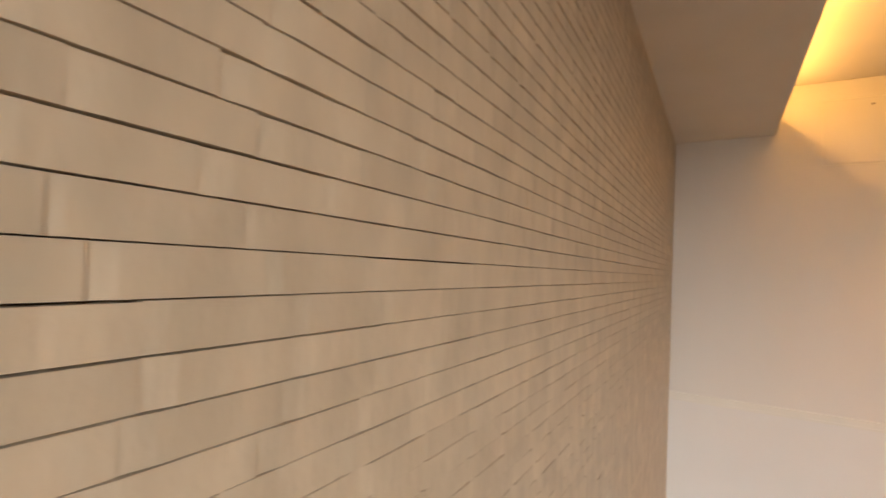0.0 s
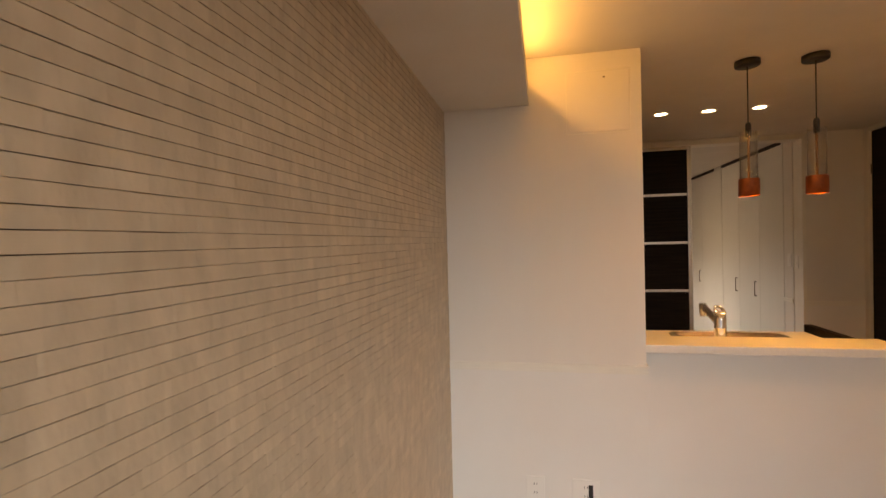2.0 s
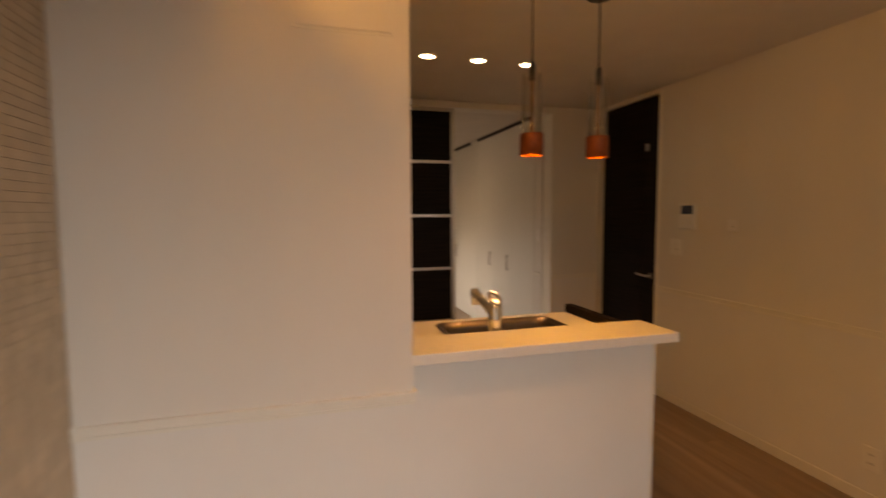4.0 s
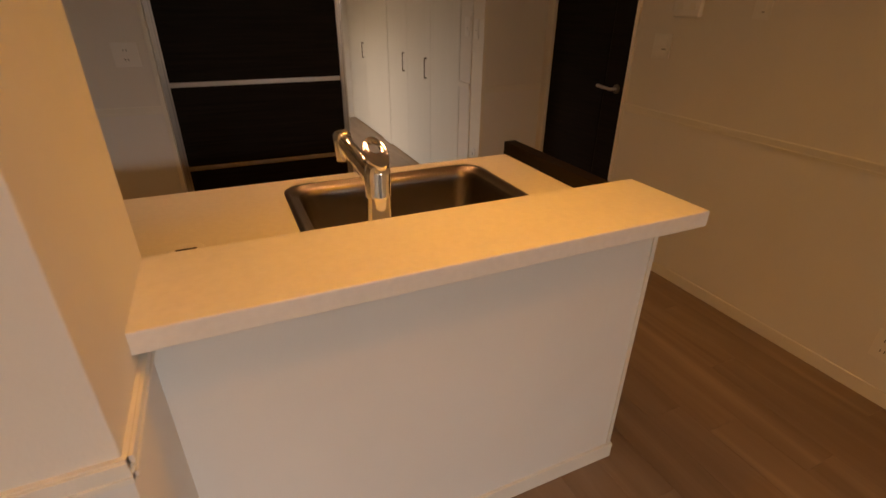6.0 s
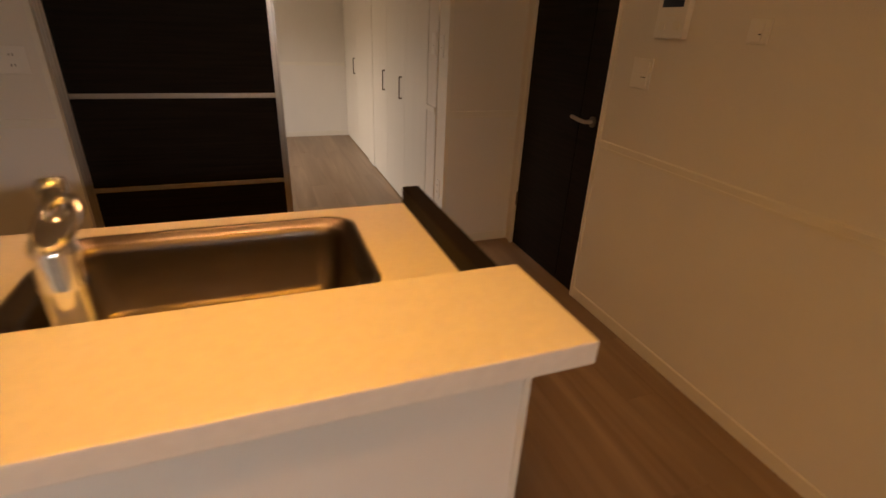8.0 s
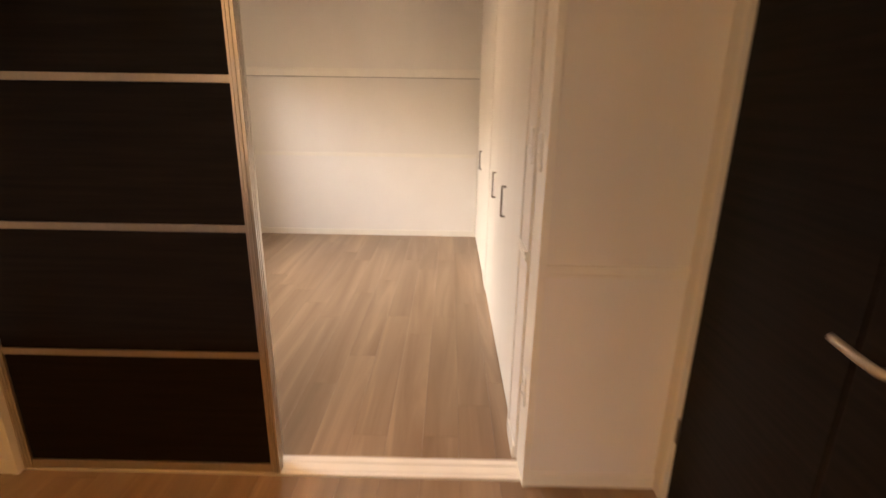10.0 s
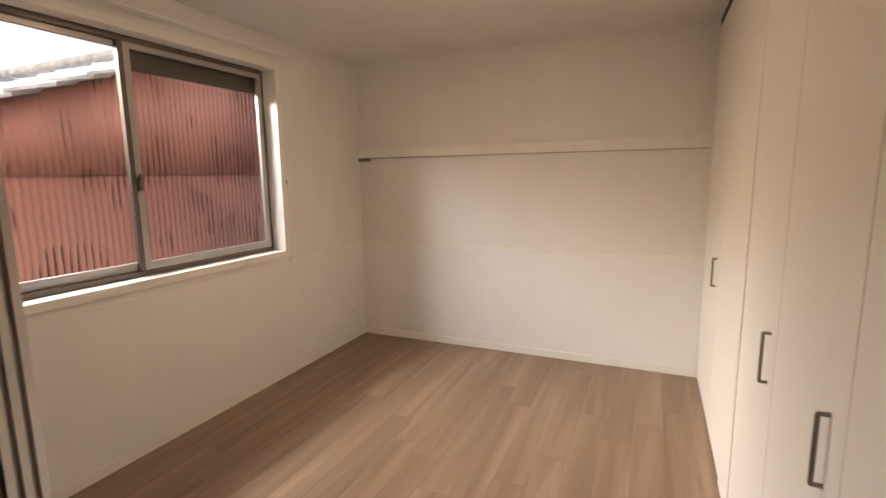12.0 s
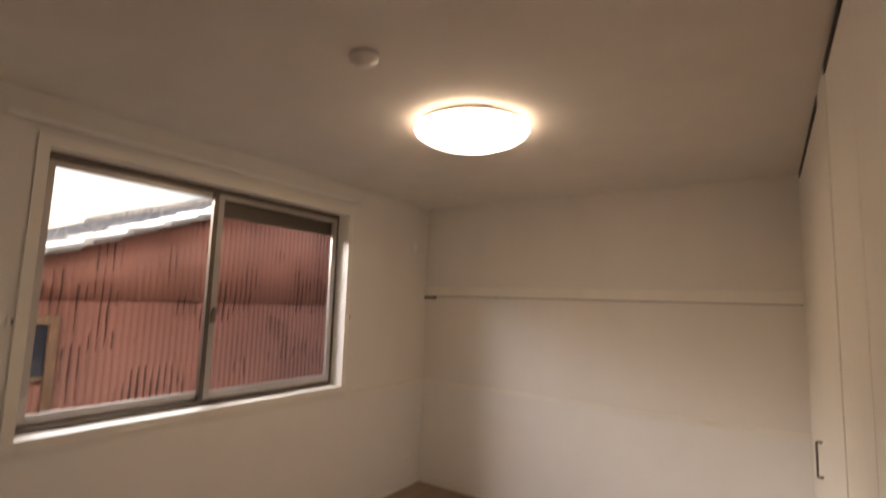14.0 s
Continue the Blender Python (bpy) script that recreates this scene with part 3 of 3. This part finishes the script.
cl = thing("ceiling_lamp", "round white dome ceiling lamp, switched on", "ceiling lamp", (1.47, 4.32, H))
lathe("dome", [(0, -0.108), (0.06, -0.107), (0.13, -0.100), (0.19, -0.086), (0.24, -0.065), (0.268, -0.045), (0.272, -0.036), (0.25, -0.032)], DOME, cl, 56)
lathe("base", [(0.25, -0.032), (0.256, -0.032), (0.256, -0.026), (0.21, -0.001), (0, -0.001)], PLASTIC, cl, 56)
sd = thing("smoke_detector", "small round white ceiling fire detector", "detector", (1.47, 3.58, H))
lathe("body", [(0, -0.036), (0.028, -0.036), (0.034, -0.024), (0.05, -0.018), (0.052, -0.001), (0, -0.001)], PLASTIC, sd, 32)

# window
structure(boxes("trim_window", [
    (XB0 - 0.10, XB0 + 0.012, WY0 - 0.045, WY0, WZ0 - 0.045, WZ1 + 0.045), (XB0 - 0.10, XB0 + 0.012, WY1, WY1 + 0.045, WZ0 - 0.045, WZ1 + 0.045),
    (XB0 - 0.10, XB0 + 0.014, WY0, WY1, WZ0 - 0.045, WZ0), (XB0 - 0.10, XB0 + 0.012, WY0, WY1, WZ1, WZ1 + 0.045)], TRIM, bevel=0.0015), "white window casing and sill")
win = structure(new("window_1"), "sliding aluminium window with two panes, closed")
win.location = (XB0 - 0.09, WY0, WZ0)
ww, wh = WY1 - WY0, WZ1 - WZ0
boxes("frame", [(-0.06, -0.012, 0, 0.028, 0, wh), (-0.06, -0.012, ww - 0.028, ww, 0, wh), (-0.06, 0, 0.028, ww - 0.028, 0, 0.03), (-0.06, 0, 0.028, ww - 0.028, wh - 0.03, wh)], BRONZE, win, 0.002)
mid = 0.865


def sash(x, y0, y1, top):
    boxes("sash", [(x, x + 0.024, y0, y0 + 0.036, 0.03, wh - 0.03), (x, x + 0.024, y1 - 0.036, y1, 0.03, wh - 0.03), (x, x + 0.024, y0 + 0.036, y1 - 0.036, 0.03, 0.075), (x, x + 0.024, y0 + 0.036, y1 - 0.036, wh - top, wh - 0.03)], STAIN, win, 0.002)
    g = box("pane", x + 0.010, x + 0.014, y0 + 0.036, y1 - 0.036, 0.075, wh - top, CLEAR, win)
    g.visible_shadow = False


sash(-0.054, 0.028, mid + 0.02, 0.06)
sash(-0.028, mid - 0.016, ww - 0.028, 0.06)
box("shutter_box", -0.075, -0.058, mid + 0.02, ww - 0.03, wh - 0.155, wh - 0.03, BRONZE, win, 0.003)
boxes("meeting_seal", [(-0.029, -0.003, mid - 0.044, mid - 0.016, 0.03, wh - 0.03)], BRONZE, win)
boxes("crescent_lock", [(-0.004, 0.012, mid - 0.012, mid + 0.012, 0.46, 0.53), (0.004, 0.02, mid - 0.006, mid + 0.014, 0.51, 0.55)], NICKEL, win, 0.003)

cr = thing("curtain_rail", "slim white double curtain rail above the window", "curtain rail", (XB0, 2.98, 2.262))
boxes("track", [(0.03, 0.042, 0, 2.08, 0, 0.016), (0.065, 0.077, 0, 2.08, 0, 0.016)], PLASTIC, cr, 0.002)
for yy in (0.05, 1.04, 2.03):
    box("bracket", 0, 0.08, yy, yy + 0.02, 0.016, 0.022, PLASTIC, cr)

# living room window behind the walk
w2 = structure(new("window_2"), "tall living room window")
LM, WA, WB = (LX0 + LX1) / 2, YL - 0.10, YL - 0.03
boxes("frame", [(LX0, LX0 + 0.04, WA, WB, 0.12, 2.2), (LX1 - 0.04, LX1, WA, WB, 0.12, 2.2), (LM - 0.02, LM + 0.02, WA, WB, 0.16, 2.16), (LX0 + 0.04, LX1 - 0.04, WA, WB, 0.12, 0.16), (LX0 + 0.04, LX1 - 0.04, WA, WB, 2.16, 2.2)], BRONZE, w2)
g = box("pane", LX0 + 0.04, LX1 - 0.04, YL - 0.067, YL - 0.062, 0.16, 2.16, CLEAR, w2)
g.visible_shadow = False

# ---- outside ----
GROUND = mat("ground_earth", (0.16, 0.14, 0.12), 0.95, var=0.3, scale=3, bump=0.5, bscale=30)
structure(boxes("ground", [(-400, 400, -400, 400, -0.75, -0.55)], GROUND), "bare earth between the houses")


def rust_mat():
    """Faded red paint on corrugated iron with rust runs down the ribs."""
    m = mat("rusty_red_iron", (0.36, 0.16, 0.12), 0.55, var=0.22, scale=1.3, spec=0.4)
    nt = m.node_tree
    b = nt.nodes["Principled BSDF"]
    base = b.inputs["Base Color"].links[0].from_socket
    geo = nt.nodes.new("ShaderNodeNewGeometry")
    st = nt.nodes.new("ShaderNodeVectorMath")
    st.operation = "MULTIPLY"
    st.inputs[1].default_value = (0, 18, 3.2)
    nt.links.new(geo.outputs["Position"], st.inputs[0])
    n = nt.nodes.new("ShaderNodeTexNoise")
    n.inputs["Scale"].default_value, n.inputs["Detail"].default_value = 1.0, 5
    nt.links.new(st.outputs[0], n.inputs["Vector"])
    n2 = nt.nodes.new("ShaderNodeTexNoise")
    n2.inputs["Scale"].default_value = 2.2
    nt.links.new(geo.outputs["Position"], n2.inputs["Vector"])
    sep = nt.nodes.new("ShaderNodeSeparateXYZ")
    nt.links.new(geo.outputs["Position"], sep.inputs[0])

    def op(kind, a, b):
        q = nt.nodes.new("ShaderNodeMath")
        q.operation = kind
        for k, v in enumerate((a, b)):
            if isinstance(v, (int, float)):
                q.inputs[k].default_value = v
            elif v is not None:
                nt.links.new(v, q.inputs[k])
        return q.outputs[0]

    rib = op("COSINE", op("MULTIPLY", sep.outputs["Y"], 2 * math.pi / 0.05), None)
    mask = op("GREATER_THAN", op("ADD", op("MULTIPLY", rib, 0.25), n.outputs["Fac"]), 0.68)
    wet = nt.nodes.new("ShaderNodeValToRGB")
    wet.color_ramp.elements[0].position, wet.color_ramp.elements[1].position = 0.50, 0.56
    nt.links.new(n2.outputs["Fac"], wet.inputs[0])
    r = nt.nodes.new("ShaderNodeMath")
    r.operation = "MULTIPLY"
    nt.links.new(mask, r.inputs[0])
    nt.links.new(wet.outputs[0], r.inputs[1])
    mx = nt.nodes.new("ShaderNodeMix")
    mx.data_type = "RGBA"
    mx.inputs["B"].default_value = (0.10, 0.034, 0.022, 1)
    nt.links.new(r.outputs[0], mx.inputs["Factor"])
    nt.links.new(base, mx.inputs["A"])
    nt.links.new(mx.outputs["Result"], b.inputs["Base Color"])
    return m


RUST = rust_mat()
ROOFT = mat("roof_tile_grey", (0.42, 0.41, 0.39), 0.8, var=0.35, scale=9, bump=0.4, bscale=40)
OLDWOOD = mat("weathered_wood", (0.22, 0.13, 0.075), 0.8, var=0.3, scale=6, stretch=(1, 8, 1))
XH = -1.40


def roof_z(y):
    return 1.78 + 0.39 * (y - 3.546) if y < 5.9 else 1.78 + 0.39 * (5.9 - 3.546) - 0.39 * (y - 5.9)


ho = thing("neighbour_shed", "old shed clad in faded red rusty corrugated iron", "shed", (XH, 0, -0.55))


def corrugated(y0, y1, lo, hi, x):
    """One tier of corrugated sheet; hi None runs up to the roof."""
    bm = bmesh.new()
    n = int((y1 - y0) / 0.0125)
    prev = None
    for i in range(n + 1):
        y = y0 + (y1 - y0) * i / n
        dx = 0.009 * math.cos(2 * math.pi * y / 0.05) + x
        top = (roof_z(y) + 0.02) if hi is None else min(hi, roof_z(y) + 0.02)
        if top <= lo:
            prev = None
            continue
        cur = [bm.verts.new((dx, y, lo + 0.55)), bm.verts.new((dx, y, top + 0.55)), bm.verts.new((dx - 0.004, y, top + 0.55)), bm.verts.new((dx - 0.004, y, lo + 0.55))]
        if prev:
            for q in range(4):
                bm.faces.new((prev[q], prev[(q + 1) % 4], cur[(q + 1) % 4], cur[q]))
        prev = cur
    return finish("sheet", bm, RUST, ho, smooth=True)


corrugated(2.2, 9.6, -0.55, 1.50, 0.0)
corrugated(2.2, 9.6, 1.485, None, 0.012)
box("end_wall", -6, -0.03, 2.25, 9.55, 0.0, 2.0, OLDWOOD, ho)


def roof_side(y0, y1):
    bm = bmesh.new()
    n = int(abs(y1 - y0) / 0.24)
    for i in range(n):
        ya, yb = y0 + (y1 - y0) * i / n, y0 + (y1 - y0) * (i + 1) / n + (0.05 if y1 > y0 else -0.05)
        for k in range(24):
            xa = 0.30 - k * 0.26 + random.uniform(-0.01, 0.01)
            za, zb = roof_z(ya) + 0.55 + 0.05, roof_z(min(yb, 5.9) if y1 > y0 else max(yb, 5.9)) + 0.55 + 0.02
            lift = random.uniform(0, 0.012)
            for s in range(4):
                u0, u1 = s / 4, (s + 1) / 4
                w0, w1 = 0.03 * math.sin(math.pi * 2 * u0), 0.03 * math.sin(math.pi * 2 * u1)
                vs = [bm.verts.new((xa - 0.27 * u, y, z + w + lift)) for u, w, y, z in ((u0, w0, ya, za), (u1, w1, ya, za), (u1, w1, yb, zb), (u0, w0, yb, zb))]
                lo = [bm.verts.new(v.co - Vector((0, 0, 0.025))) for v in vs]
                bm.faces.new(vs)
                bm.faces.new(lo[::-1])
                for q in range(4):
                    bm.faces.new((vs[q], vs[(q + 1) % 4], lo[(q + 1) % 4], lo[q]))
    tagged(finish("roof_tile", bm, ROOFT, ho), kind="stuff")


roof_side(2.0, 5.9)
roof_side(9.8, 5.9)
tube("ridge", [(0.2, 5.9, roof_z(5.9) + 0.63), (-6, 5.9, roof_z(5.9) + 0.63)], 0.07, ROOFT, ho)
boxes("window_frame", [(0.008, 0.045, 3.655, 3.71, 0.4, 1.93), (0.008, 0.045, 3.2, 3.655, 1.87, 1.93), (0.008, 0.03, 3.2, 3.655, 1.5, 1.53)], OLDWOOD, ho, 0.004)
box("window_pane", 0.008, 0.014, 3.2, 3.655, 1.53, 1.87, SCREEN, ho)

# ---- tiled wall ----
CH, TL = 0.0246, 0.086


def tile_mesh(depth, tilt, gap):
    bm = bmesh.new()
    h, l = CH - gap, TL
    z0, z1 = 0.0, h
    back = [bm.verts.new(p) for p in ((0, 0, z0), (0, l, z0), (0, l, z1), (0, 0, z1))]
    e = 0.007 + 0.008 * abs(tilt) / 0.0005
    fr = [bm.verts.new(p) for p in ((depth - 0.0015, 0.0, z0 + 0.0003), (depth + tilt, e, z0 + 0.0003), (depth, l, z0 + 0.0003),
                                    (depth - 0.0008, l, z1 - 0.0004), (depth + tilt - 0.0008, e, z1 - 0.0004), (depth - 0.0020, 0.0, z1 - 0.0004))]
    bm.faces.new((fr[0], fr[1], fr[4], fr[5]))
    bm.faces.new((fr[1], fr[2], fr[3], fr[4]))
    bm.faces.new((back[0], back[1], fr[2], fr[1], fr[0]))
    bm.faces.new((back[1], back[2], fr[3], fr[2]))
    bm.faces.new((back[2], back[3], fr[5], fr[4], fr[3]))
    bm.faces.new((back[3], back[0], fr[0], fr[5]))
    bmesh.ops.recalc_face_normals(bm, faces=bm.faces)
    me = bpy.data.meshes.new("tile")
    bm.to_mesh(me)
    bm.free()
    me.materials.append(TILE)
    return me


tw = structure(box("wall_tiled", -0.012, -0.0095, YL, 0.0, 0, 2.165, GROUT), "beige stone-look border tiles covering the whole wall")
kinds = [tile_mesh(*q) for q in ((0.0098, 0, 0.0004), (0.0101, 0.0006, 0.0007), (0.0104, -0.0003, 0.0003), (0.0096, 0.0007, 0.0009), (0.0106, -0.0004, 0.0006), (0.0100, 0.0003, 0.0002))]
rest, near = [([], []) for _ in range(6)], 0
rng = random.Random(7)
for r in range(int(2.165 / CH) + 1):
    z = r * CH - 0.0165
    y = YL - rng.random() * TL
    while y < -0.004:
        k = rng.randrange(6)
        y0, y1 = max(y, YL), min(y + TL, 0.0)
        if y1 - y0 > 0.006:
            sy = (y1 - y0) / TL
            if -2.78 < y0 < -1.95 and 1.18 < z < 1.86 and near < 300:
                near += 1
                t = new("tile", kinds[k])
                t.location, t.scale, t.parent = (-0.0095, y0, z), (1, sy, 1), tw
            else:
                rest_v, rest_f = rest[rng.randrange(6)]
                n0 = len(rest_v)
                for v in kinds[k].vertices:
                    rest_v.append((v.co.x - 0.0095, y0 + v.co.y * sy, z + v.co.z))
                for p in kinds[k].polygons:
                    rest_f.append([n0 + i for i in p.vertices])
        y += TL
for rest_v, rest_f in rest:
    me = bpy.data.meshes.new("tiles")
    me.from_pydata(rest_v, [], rest_f)
    me.materials.append(TILE)
    tagged(new("tiles", me), kind="stuff").parent = tw

# ---- floor planks ----
fl = structure(new("floor"), "brown oak plank floor running through kitchen and bedroom")
PW = 0.152


def plank_mesh(length):
    bm = bmesh.new()
    c = 0.0005
    w = PW - 0.0004
    lo = [bm.verts.new(p) for p in ((0, 0, -0.006), (w, 0, -0.006), (w, length, -0.006), (0, length, -0.006))]
    up = [bm.verts.new(p) for p in ((c, c, 0), (w - c, c, 0), (w - c, length - c, 0), (c, length - c, 0))]
    md = [bm.verts.new((v.co.x, v.co.y, -c)) for v in lo]
    bm.faces.new(up)
    for a, b in ((lo, md), (md, up)):
        for q in range(4):
            bm.faces.new((a[q], a[(q + 1) % 4], b[(q + 1) % 4], b[q]))
    bmesh.ops.recalc_face_normals(bm, faces=bm.faces)
    me = bpy.data.meshes.new("plank")
    bm.to_mesh(me)
    bm.free()
    me.materials.append(FLOOR)
    return me


PL = 1.21
plank = plank_mesh(PL)
for c in range(int((XR + 0.16) / PW) + 1):
    for ya, yb in ((YL, 2.476), (2.582, YF + 0.1)):
        y = ya - rng.random() * PL
        while y < yb:
            y0, y1 = max(y, ya), min(y + PL, yb)
            if y1 - y0 > 0.02:
                o = new("plank", plank)
                o.location, o.scale, o.parent = (c * PW - 0.02, y0, 0), (1, (y1 - y0 - 0.0005) / PL, 1), fl
            y += PL
